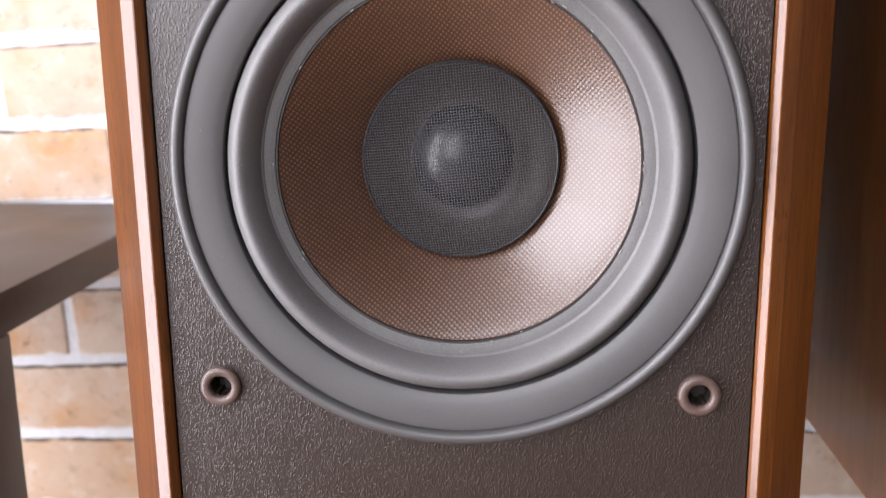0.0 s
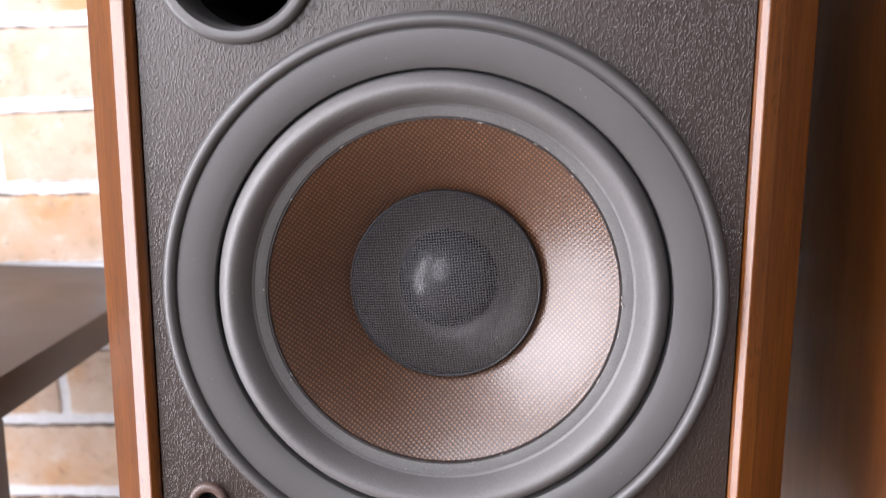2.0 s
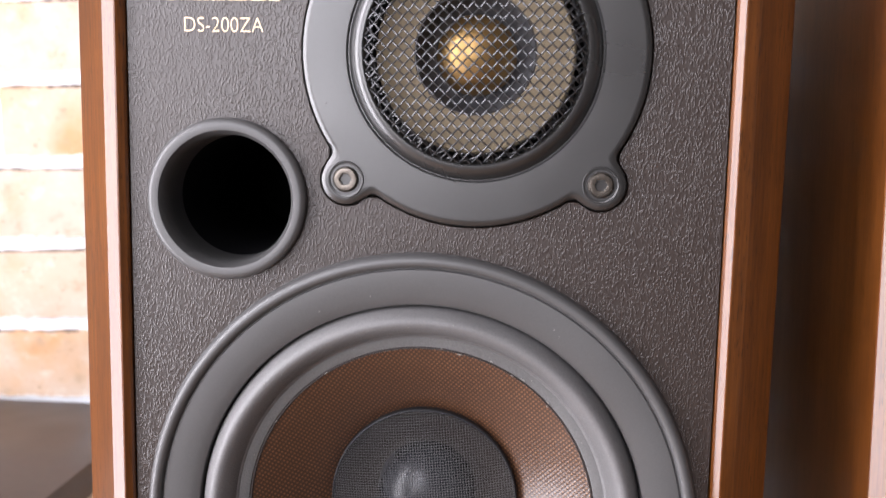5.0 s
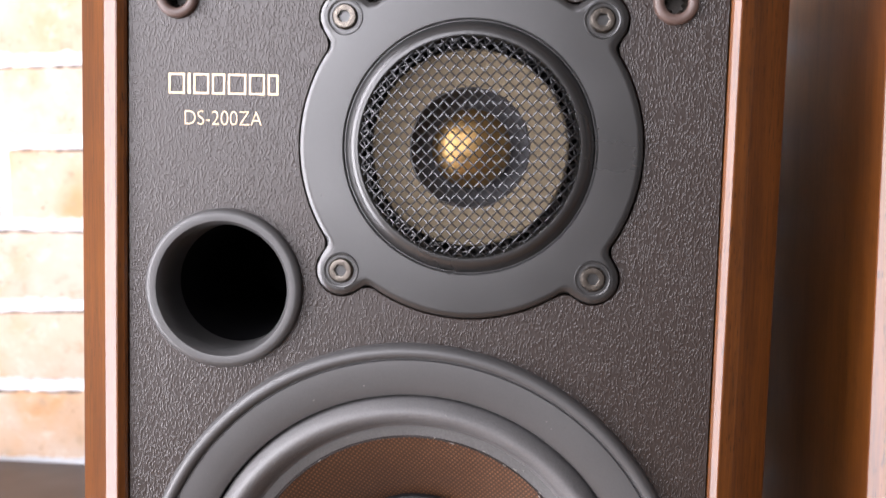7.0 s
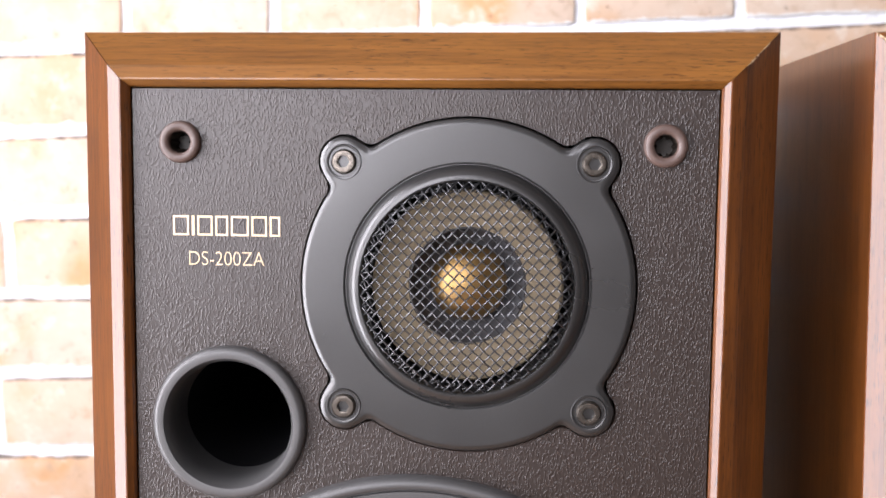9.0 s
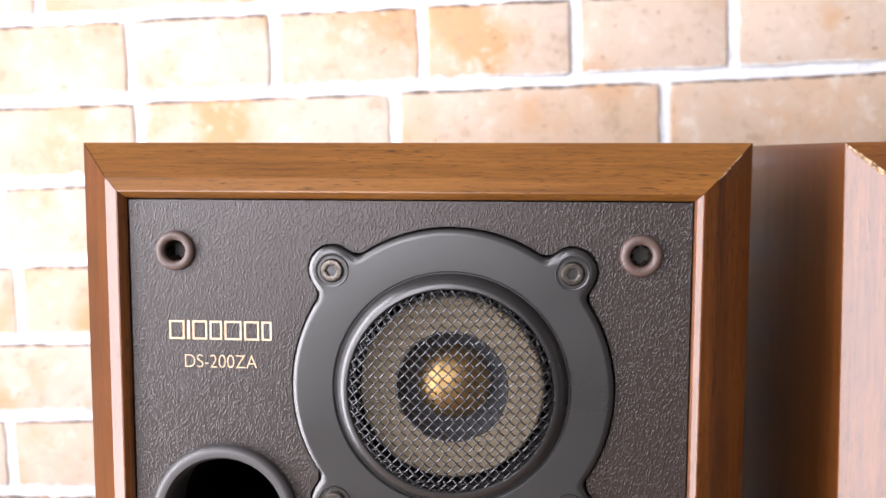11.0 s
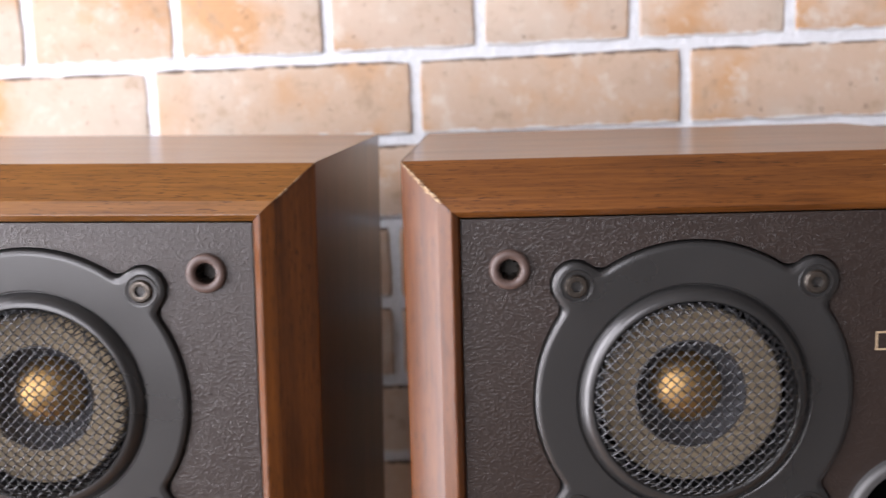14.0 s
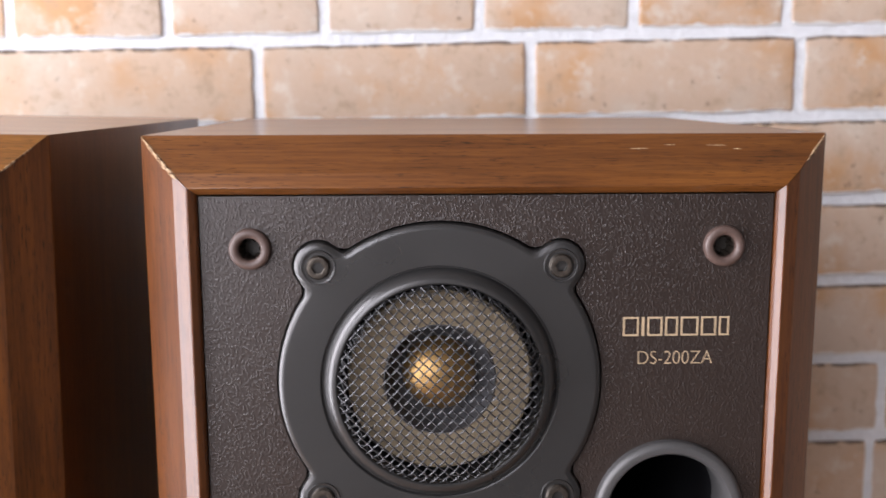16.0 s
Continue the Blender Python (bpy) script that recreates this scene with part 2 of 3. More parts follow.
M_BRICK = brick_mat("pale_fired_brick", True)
M_FARBRICK = brick_mat("pale_fired_brick_beyond", False)
M_MORTAR = plain("white_mortar", (0.775, 0.80, 0.83), 0.9, grain=220, amount=0.9, spread=0.12, bdist=0.002)


# ---------------------------------------------------------------- mesh helpers
def mesh_of(bm, material, smooth=True, angle=35):
    bmesh.ops.recalc_face_normals(bm, faces=bm.faces)
    me = bpy.data.meshes.new("mesh")
    for f in bm.faces:
        f.smooth = smooth
    if smooth:
        for e in bm.edges:
            if len(e.link_faces) == 2 and e.calc_face_angle(0) > radians(angle):
                e.smooth = False
    bm.to_mesh(me)
    bm.free()
    me.materials.append(material)
    return me


def part(name, bm, material, parent=None, label="", smooth=True, angle=35):
    ob = new(name, mesh_of(bm, material, smooth, angle))
    ob.parent = parent
    if label:
        tagged(ob, label)
    return ob


def box(x0, x1, y0, y1, z0, z1, bevel=0.0, seg=2):
    bm = bmesh.new()
    bmesh.ops.create_cube(bm, size=1.0)
    for v in bm.verts:
        v.co = Vector(((x0 + x1) / 2 + v.co.x * (x1 - x0), (y0 + y1) / 2 + v.co.y * (y1 - y0), (z0 + z1) / 2 + v.co.z * (z1 - z0)))
    if bevel:
        bmesh.ops.bevel(bm, geom=list(bm.edges), offset=bevel, segments=seg, affect="EDGES", profile=0.5)
    return bm


def lathe(profile, cx, cz, n=96, bm=None):
    """Turn (radius, y) pairs round the axis that points out of the baffle."""
    bm = bm or bmesh.new()
    rings = []
    for r, y in profile:
        if r < 1e-6:
            rings.append([bm.verts.new((cx, y, cz))])
        else:
            rings.append([bm.verts.new((cx + r * math.cos(2 * math.pi * i / n), y, cz + r * math.sin(2 * math.pi * i / n))) for i in range(n)])
    for a, b in zip(rings, rings[1:]):
        for i in range(n):
            j = (i + 1) % n
            if len(a) == 1:
                bm.faces.new((a[0], b[i], b[j]))
            elif len(b) == 1:
                bm.faces.new((a[i], b[0], a[j]))
            else:
                bm.faces.new((a[i], b[i], b[j], a[j]))
    return bm


def arc(r0, y0, r1, y1, rise, n=8):
    """Points from (r0, y0) to (r1, y1) bulging out of the baffle by rise."""
    out = []
    for i in range(n + 1):
        u = i / n
        out.append((r0 + (r1 - r0) * u, y0 + (y1 - y0) * u - rise * math.sin(math.pi * u) ** 0.8 if 0 < u < 1 else y0 + (y1 - y0) * u))
    return out


def tube(bm, pts, r, sides=4):
    rings = []
    for i, p in enumerate(pts):
        a, b = pts[max(0, i - 1)], pts[min(len(pts) - 1, i + 1)]
        d = (b - a).normalized()
        s = d.cross(Vector((0, 1, 0))).normalized()
        u = s.cross(d)
        rings.append([bm.verts.new(p + r * (math.cos(2 * math.pi * k / sides + 0.78) * s + math.sin(2 * math.pi * k / sides + 0.78) * u)) for k in range(sides)])
    for a, b in zip(rings, rings[1:]):
        for k in range(sides):
            j = (k + 1) % sides
            bm.faces.new((a[k], b[k], b[j], a[j]))


def gauze(cx, cz, radius, pitch, wire, depth, turn, weave, step, sides=4, inner=0.0):
    """A woven wire dome: depth(r) gives y at a distance r from the centre; with inner, only the band beyond it."""
    bm = bmesh.new()
    count = int(radius / pitch)
    for fam in (0, 1):
        ang = turn + fam * math.pi / 2
        ca, sa = math.cos(ang), math.sin(ang)
        for i in range(-count, count + 1):
            off = i * pitch + random.uniform(-0.04, 0.04) * pitch
            if abs(off) >= radius * 0.995:
                continue
            half = math.sqrt(radius * radius - off * off)
            n = max(3, int(2 * half / step))
            pts = []
            for k in range(n + 1):
                s = -half + 2 * half * k / n
                x, z = ca * s - sa * off, sa * s + ca * off
                y = depth(math.hypot(x, z)) + weave * math.cos(math.pi * s / pitch) * (1 if (i + fam) % 2 else -1)
                if math.hypot(x, z) >= inner:
                    pts.append(Vector((cx + x, y, cz + z)))
                elif pts:
                    if len(pts) > 2:
                        tube(bm, pts, wire, sides)
                    pts = []
            if len(pts) > 2:
                tube(bm, pts, wire, sides)
    return bm


# ---------------------------------------------------------------- room
ROOM_L, ROOM_R, ROOM_B, ROOM_H = -1.15, 2.3, -1.36, 2.45


def slab(name, x0, x1, y0, y1, z0, z1, material, label, category):
    ob = part(name, box(x0, x1, y0, y1, z0, z1), material, None, smooth=False)
    return tagged(ob, label, category, kind="structure")


slab("floor", ROOM_L - 0.1, ROOM_R + 0.1, ROOM_B - 0.1, WALL_Y + 0.12, -0.1, 0.0, M_FLOOR, "brown wooden floor under the stands", "floor")
slab("ceiling", ROOM_L - 0.1, ROOM_R + 0.1, ROOM_B - 0.1, WALL_Y + 0.12, ROOM_H, ROOM_H + 0.1, M_WHITE, "plain grey-beige plaster ceiling", "ceiling")
slab("wall_east", ROOM_R, ROOM_R + 0.1, ROOM_B, WALL_Y + 0.012, 0, ROOM_H, M_WHITE, "plain grey-beige plastered side wall", "wall")


def wall_with_window(name, along, fixed, a0, a1, w0, w1, z0, z1, th):
    """A wall of four blocks round one window opening."""
    bm = bmesh.new()
    for u0, u1, v0, v1 in ((a0, w0, 0, ROOM_H), (w1, a1, 0, ROOM_H), (w0, w1, 0, z0), (w0, w1, z1, ROOM_H)):
        b = box(u0, u1, fixed - th, fixed, v0, v1) if along == "x" else box(fixed - th, fixed, u0, u1, v0, v1)
        me = bpy.data.meshes.new("tmp")
        b.to_mesh(me)
        b.free()
        bm.from_mesh(me)
        bpy.data.meshes.remove(me)
    ob = part(name, bm, M_WHITE, None, smooth=False)
    return tagged(ob, "plain grey-beige plastered wall with a window opening", "wall", kind="structure")


wall_with_window("wall_west", "y", ROOM_L, ROOM_B, WALL_Y + 0.012, -1.28, -0.14, 0.10, 2.10, 0.1)
wall_with_window("wall_south", "x", ROOM_B, ROOM_L, ROOM_R, -0.80, -0.10, 0.80, 1.98, 0.1)


# ---------------------------------------------------------------- loudspeakers
W2, HEIGHT, DEPTH, RAIL, RAILB, BASE_Z, FOOT = 0.1178, 0.377, 0.236, 0.0198, 0.0110, 0.683, -0.0045
PROFILE = [(0.0, 0.0105), (0.0003, 0.0100), (0.0118, -0.0006), (0.0123, -0.0010), (0.0167, -0.0030), (0.0172, -0.0030),
           (0.0189, -0.0014), (0.0195, -0.0004), (0.0196, 0.0150)]


def cabinet_side(which):
    """One board of the cabinet with its bevelled, mitred front edge; u runs inwards from the outer face."""
    bm = bmesh.new()
    rows = []
    prof = [(u, y) for u, y in PROFILE] + [(0.0150, 0.0150), (0.0150, DEPTH), (0.0, DEPTH)]
    for u, y in prof:
        x = W2 - u + 0.001 * (1 - min(1.0, u / 0.0196))
        top, bot = HEIGHT - u, FOOT + u * (RAILB - FOOT) / RAIL
        if which == "top":
            ends = (-x, HEIGHT - u), (x, HEIGHT - u)
        elif which == "bottom":
            ends = (-x, bot), (x, bot)
        elif which == "left":
            ends = (-x, bot), (-x, top)
        else:
            ends = (x, bot), (x, top)
        n = 24
        rows.append([bm.verts.new((ends[0][0] + (ends[1][0] - ends[0][0]) * i / n, y, ends[0][1] + (ends[1][1] - ends[0][1]) * i / n)) for i in range(n + 1)])
    for a, b in zip(rows, rows[1:] + rows[:1]):
        for i in range(len(a) - 1):
            bm.faces.new((a[i], a[i + 1], b[i + 1], b[i]))
    # open hairline mitre
    for v in bm.verts:
        g = 0.00026 if which in ("top", "bottom") else 0.0
        if g:
            v.co.x *= 1 - g / W2
    return bm


def flange_outline(cx, cz, R, lug_c, lug_r, fillet, grow=0.0):
    """Outline of a round flange with four rounded lugs, by the nearest distance along each ray."""
    pts = []
    n = 240
    R, lug_r = R + grow, lug_r + grow
    for i in range(n):
        a = 2 * math.pi * i / n
        ca, sa = math.cos(a), math.sin(a)
        best = R
        for sx in (-1, 1):
            for sz in (-1, 1):
                lx, lz = sx * lug_c, sz * lug_c
                along = ca * lx + sa * lz
                off = abs(-sa * lx + ca * lz)
                if along > 0 and off < lug_r:
                    best = max(best, along + math.sqrt(lug_r ** 2 - off ** 2))
                elif along > 0 and off < lug_r + fillet:
                    w = 1 - (off - lug_r) / fillet
                    best = max(best, R + 0.0022 * w * w)
        pts.append((best, a))
    return pts


def ring_rows(bm, rows):
    for a, b in zip(rows, rows[1:]):
        n = len(a)
        for i in range(n):
            j = (i + 1) % n
            bm.faces.new((a[i], b[i], b[j], a[j]))


def tweeter_flange(cx, cz):
    bm = bmesh.new()
    rows = []
    for grow, y in ((0.0, 0.006), (0.0, -0.0006), (-0.0004, -0.0016), (-0.0012, -0.0021), (-0.0020, -0.0023), (-0.0023, -0.0023)):
        pts = flange_outline(cx, cz, 0.0560, 0.0414, 0.0084, 0.0035, grow)
        rows.append([bm.verts.new((cx + r * math.cos(a), y, cz + r * math.sin(a))) for r, a in pts])
    n = len(rows[0])
    for r, y in ((0.0450, -0.0023), (0.0416, -0.0022), (0.0412, -0.0019), (0.0410, -0.0012), (0.0407, -0.0012), (0.0403, -0.0020), (0.0391, -0.0038), (0.0380, -0.0049), (0.0368, -0.0054), (0.0360, -0.0054), (0.0355, -0.0050), (0.0353, -0.0036), (0.0353, 0.0100)):
        rows.append([bm.verts.new((cx + r * math.cos(2 * math.pi * i / n), y, cz + r * math.sin(2 * math.pi * i / n))) for i in range(n)])
    ring_rows(bm, rows)
    return bm


def screw(cx, cz, y0):
    bm = bmesh.new()
    n = 24
    rows = []
    for r, y in ((0.0042, y0 + 0.001), (0.0042, y0 - 0.0012), (0.0036, y0 - 0.0021), (0.0026, y0 - 0.0022)):
        rows.append([bm.verts.new((cx + r * math.cos(2 * math.pi * i / n), y, cz + r * math.sin(2 * math.pi * i / n))) for i in range(n)])
    for y in (y0 - 0.0021, y0 + 0.0020):
        ring = []
        for i in range(n):
            a = 2 * math.pi * i / n
            hexr = 0.0021 * math.cos(math.pi / 6) / math.cos((a % (math.pi / 3)) - math.pi / 6)
            ring.append(bm.verts.new((cx + hexr * math.cos(a), y, cz + hexr * math.sin(a))))
        rows.append(ring)
    ring_rows(bm, rows)
    bm.faces.new(rows[-1])
    return bm


def bar_set(cx, cz, width, height, widths, y, parent):
    """Plain hollow blocks and a bar that stand for a printed mark."""
    gap = 0.16
    total = sum(widths) + gap * (len(widths) - 1)
    x = cx - width / 2
    stroke = height * 0.095
    for w in widths:
        w1 = width * w / total
        bm = bmesh.new()
        rows = []
        for yy in (y - 0.0001, y + 0.0002):
            for ins in ((0.0, stroke) if w1 > 3 * stroke else (0.0,)):
                rows.append([bm.verts.new((px, yy, pz)) for px, pz in ((x + ins, cz - height / 2 + ins), (x + w1 - ins, cz - height / 2 + ins), (x + w1 - ins, cz + height / 2 - ins), (x + ins, cz + height / 2 - ins))])
        if len(rows) == 4:
            ring_rows(bm, [rows[0], rows[1], rows[3], rows[2], rows[0]])
        else:
            ring_rows(bm, rows)
            bm.faces.new(rows[0])
            bm.faces.new(rows[1])
        part("printed_block", bm, M_PRINT, parent, "pale gold printed block", smooth=False)
        x += w1 + width * gap / total


def print_text(body, cx, cz, width, height, y, parent):
    cu = bpy.data.curves.new("print", "FONT")
    cu.body, cu.align_x, cu.align_y, cu.size = body, "CENTER", "CENTER", 0.01
    cu.extrude, cu.offset = 0.00004, -0.00018
    tmp = new("print", cu)
    bpy.context.view_layer.update()
    me = bpy.data.meshes.new_from_object(tmp.evaluated_get(bpy.context.evaluated_depsgraph_get()))
    bpy.data.objects.remove(tmp)
    bm = bmesh.new()
    bm.from_mesh(me)
    xs, ys = [v.co.x for v in bm.verts], [v.co.y for v in bm.verts]
    kx, ky = width / (max(xs) - min(xs)), height / (max(ys) - min(ys))
    mx, my = (max(xs) + min(xs)) / 2, (max(ys) + min(ys)) / 2
    for v in bm.verts:
        v.co = Vector((cx + (v.co.x - mx) * kx, y - v.co.z, cz + (v.co.y - my) * ky))
    return part("model_print", bm, M_PRINT, parent, "small pale gold printed model number", smooth=False)


def loudspeaker(side, label, across, upright):
    """side +1: print and port towards -x; -1: mirrored."""
    ob = new("loudspeaker")
    tagged(ob, label, "loudspeaker", group="pair of loudspeakers")
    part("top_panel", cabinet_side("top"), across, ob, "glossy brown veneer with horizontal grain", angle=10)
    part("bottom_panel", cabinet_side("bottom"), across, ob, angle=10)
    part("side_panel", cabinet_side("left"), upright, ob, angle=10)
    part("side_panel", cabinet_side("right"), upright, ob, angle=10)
    part("back_panel", box(-W2 + 0.0149, W2 - 0.0149, DEPTH - 0.02, DEPTH - 0.004, 0.0085, HEIGHT - 0.0149), M_BLACK, ob)
    baffle = part("baffle", box(-W2 + 0.0201, W2 - 0.0201, 0.0, 0.0145, 0.0114, HEIGHT - 0.0201), M_VINYL, ob, "dark brown leather-grained vinyl front board", smooth=False)
    # openings are cut through the board
    wx, wz, tx, tz, px, pz = 0.0007, 0.1326, 0.0167 * side, 0.2916, -0.0646 * side, 0.2427
    cutter = bmesh.new()
    rows = []
    for y in (-0.01, 0.03):
        rows.append([cutter.verts.new((tx + r * math.cos(a), y, tz + r * math.sin(a))) for r, a in flange_outline(tx, tz, 0.0560, 0.0414, 0.0084, 0.0035, 0.0007)])
    ring_rows(cutter, rows)
    cutter.faces.new(rows[0])
    cutter.faces.new(rows[1])
    for cx, cz, r in ((wx, wz, 0.0925), (px, pz, 0.0262), *[(gx, gz, 0.0046) for gx in (-0.081, 0.081) for gz in (0.339, 0.0575)]):
        lathe([(0, -0.01), (r, -0.01), (r, 0.03), (0, 0.03)], cx, cz, 64, cutter)
    cut_ob = part("cutter", cutter, M_BLACK)
    mod = baffle.modifiers.new("openings", "BOOLEAN")
    mod.object, mod.operation, mod.solver = cut_ob, "DIFFERENCE", "EXACT"
    bpy.context.view_layer.update()
    cut_me = bpy.data.meshes.new_from_object(baffle.evaluated_get(bpy.context.evaluated_depsgraph_get()))
    baffle.modifiers.clear()
    baffle.data = cut_me
    cut_me.materials.clear()
    cut_me.materials.append(M_VINYL)
    bpy.data.objects.remove(cut_ob)

    # woofer
    prof = [(0.0939, 0.001), (0.0939, -0.0014), (0.0935, -0.0030), (0.0927, -0.0041), (0.0917, -0.0046), (0.0906, -0.0045), (0.0898, -0.0040), (0.0893, -0.0030),
            (0.0890, -0.0018), (0.0887, -0.0018), (0.0884, -0.0026), (0.0860, -0.0027), (0.0800, -0.0018), (0.0772, -0.0010), (0.0765, -0.0006), (0.0762, 0.0002), (0.0762, 0.0070), (0.0600, 0.0300), (0.0, 0.060)]
    woofer = part("woofer_frame", lathe(prof, wx, wz, 144), M_RING, ob, "matt dark grey round woofer frame")
    sur = [(0.0758, 0.0050)] + arc(0.0757, 0.0022, 0.0650, 0.0046, 0.0072, 16) + [(0.0642, 0.0052), (0.0640, 0.0058)]
    part("surround", lathe(sur, wx, wz, 144), M_RUBBER, woofer, "grey half-round rubber surround")
    gas = [(0.0647, 0.0066), (0.0645, 0.0056), (0.0641, 0.0053), (0.0625, 0.0055), (0.0612, 0.0058), (0.0607, 0.0060), (0.0604, 0.0068)]
    part("gasket", lathe(gas, wx, wz, 144), M_GASKET, woofer)
    # dark glue ring that also stands in for the shadow where gasket drops to cone
    part("glue_line", lathe([(0.0606, 0.0070), (0.0604, 0.0062), (0.0599, 0.0062), (0.0596, 0.0072)], wx, wz, 144), M_GLUE_SHADE, woofer, "dark ring of glue and painted shade at the cone edge")
    cone = [(0.0606, 0.0064)] + [(0.0604 - 0.0272 * u, 0.0066 + 0.0185 * u ** 1.12) for u in [i / 14 for i in range(15)]]
    part("cone", lathe(cone, wx, wz, 144), M_CONE, woofer, "translucent brown woven cone")
    capr = [(0.0340, 0.0290), (0.0340, 0.0222), (0.0338, 0.0215), (0.0334, 0.0212), (0.0330, 0.0215), (0.0328, 0.0222), (0.0327, 0.0290)]
    cap = part("cap_ring", lathe(capr, wx, wz, 96), M_BLACK, woofer)
    part("cap_gauze", gauze(wx, wz, 0.0332, 0.00096, 0.000115, lambda r: 0.0150 + 0.0068 * (r / 0.034) ** 2, 0.10, 0.00011, 0.00044, 3), M_CAPWIRE, cap, "fine black gauze dome")
    part("well", lathe([(0.0330, 0.0232), (0.0290, 0.0275), (0.0235, 0.0318), (0.0205, 0.0334), (0.0170, 0.0336)], wx, wz, 72), M_WELL, woofer)
    part("dust_dome", lathe([(0.0183, 0.0336), (0.0181, 0.0322)] + [(0.0178 * math.cos(i * math.pi / 20), 0.0320 - 0.0135 * math.sin(i * math.pi / 20)) for i in range(1, 11)], wx, wz, 72), M_DOMEBLACK, woofer, "glossy black dome behind the gauze")

    flecks = bmesh.new()
    rng = random.Random(21)
    for _ in range(20):
        a, r = rng.uniform(0, 2 * math.pi), 0.0604 + rng.gauss(0, 0.0004)
        m = pose(wx + r * math.cos(a), 0.0056, wz + r * math.sin(a), 0, math.degrees(-a), 0)
        bmesh.ops.create_icosphere(flecks, subdivisions=1, radius=1.0, matrix=m @ Matrix.Diagonal((0.00022, 0.0002, rng.uniform(0.0003, 0.0012), 1)))
    tagged(part("glue_flecks", flecks, M_GLUE, woofer, "small dried glue flecks"), kind="stuff")

    specks = bmesh.new()
    rng = random.Random(40 + side)
    for _ in range(46):
        a = rng.uniform(0, 2 * math.pi)
        r, y = rng.choice(((rng.uniform(0.0785, 0.0875), -0.0024), (rng.uniform(0.0612, 0.0640), 0.0053), (rng.uniform(0.0690, 0.0715), -0.0040)))
        bmesh.ops.create_icosphere(specks, subdivisions=1, radius=rng.uniform(0.00008, 0.00020), matrix=pose(wx + r * math.cos(a), y, wz + r * math.sin(a)))
    tagged(part("dust_specks", specks, M_GLUE, woofer, "pale dust specks"), kind="stuff")

    # tweeter
    tw = part("tweeter_flange", tweeter_flange(tx, tz), M_FRAME, ob, "matt dark grey four-lugged tweeter flange")
    part("felt_ring", lathe([(0.0326, 0.0060), (0.0323, 0.0026), (0.0316, 0.0020), (0.0200, 0.0026), (0.0194, 0.0040)], tx, tz, 72), M_FELT, tw, "tan felt ring")
    part("throat", lathe([(0.0200, 0.0029), (0.0194, 0.0024), (0.0186, 0.0070), (0.0168, 0.0115), (0.0142, 0.0138), (0.0125, 0.0142)], tx, tz, 72), M_THROAT, tw, "dark glossy horn throat")
    part("dome", lathe([(0.0134 * math.cos(i * math.pi / 24), 0.0128 - 0.0108 * math.sin(i * math.pi / 24)) for i in range(13)], tx, tz, 64), M_GOLD, tw, "worn gold metal dome")

    def basket(r):
        u = min(1.0, r / 0.0353)
        return -0.0092 + 0.0014 * u * u + 0.0030 * max(0.0, (u - 0.88) / 0.12) ** 1.5

    part("wire_grille", gauze(tx, tz, 0.0353, 0.00262, 0.00029, basket, radians(47), 0.00032, 0.00067, 5), M_WIRE, tw, "woven dark steel wire grille")
    part("grille_hem", gauze(tx, tz, 0.0353, 0.00262, 0.00027, lambda r: basket(r) + 0.0013, radians(20), 0.00030, 0.00067, 4, 0.0318), M_WIRE, tw, "folded hem of the wire grille")
    for sx in (-1, 1):
        for sz in (-1, 1):
            cx, cz = tx + sx * 0.0413, tz + sz * 0.0413
            part("screw_cup", lathe([(0.0060, -0.0022), (0.0057, -0.0028), (0.0052, -0.0027), (0.0048, -0.0016), (0.0, -0.0014)], cx, cz, 32), M_FRAME, tw)
            part("screw", screw(cx, cz, -0.0018), M_STEEL, tw, "tarnished hex socket screw", angle=25)

    # port
    flare = [(0.0268, 0.0010), (0.0268, -0.0016)] + [(0.0240 + 0.0028 * math.cos(a), -0.0016 - 0.0022 * math.sin(a)) for a in [i * math.pi / 12 for i in range(1, 6)]] + [(0.0228, -0.0034), (0.0216, -0.0012), (0.0211, 0.0050), (0.0210, 0.0160)]
    port = part("port_ring", lathe(flare, px, pz, 96), M_RING, ob, "smooth grey flared port ring")
    # tube coloured near black for the shade inside
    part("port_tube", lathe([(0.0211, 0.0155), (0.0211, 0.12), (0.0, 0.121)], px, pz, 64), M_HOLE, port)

    # grommets for the missing front cloth
    for gx in (-0.081, 0.081):
        for gz in (0.339, 0.0575):
            g = lathe([(0.0072, 0.0006), (0.0071, -0.0008)] + [(0.0054 + 0.0017 * math.cos(a), -0.0010 - 0.0014 * math.sin(a)) for a in [i * math.pi / 10 for i in range(1, 10)]] + [(0.0037, -0.0006), (0.0035, 0.0060)], gx, gz, 40)
            gr = part("grommet", g, M_GROMMET, ob, "brown plastic grommet", angle=50)
            hole = bmesh.new()
            rows = []
            for y, k in ((-0.0002, 1.0), (0.0065, 0.9)):
                rows.append([hole.verts.new((gx + (0.0037 - (0.0009 if i % 4 == 0 else 0)) * k * math.cos(2 * math.pi * i / 24), y, gz + (0.0037 - (0.0009 if i % 4 == 0 else 0)) * k * math.sin(2 * math.pi * i / 24))) for i in range(24)])
            ring_rows(hole, rows)
            hole.faces.new(rows[-1])
            part("socket", hole, M_SOCKET, gr, "notched dark socket")

    # print
    lx = -0.0655 * side
    bar_set(lx, 0.3107, 0.0372, 0.0068, (0.90, 0.16, 0.86, 0.72, 1.0, 0.86, 0.58), -0.00005, ob)
    print_text("DS-200ZA", lx, 0.2995, 0.0262, 0.0047, -0.00005, ob)
    return ob


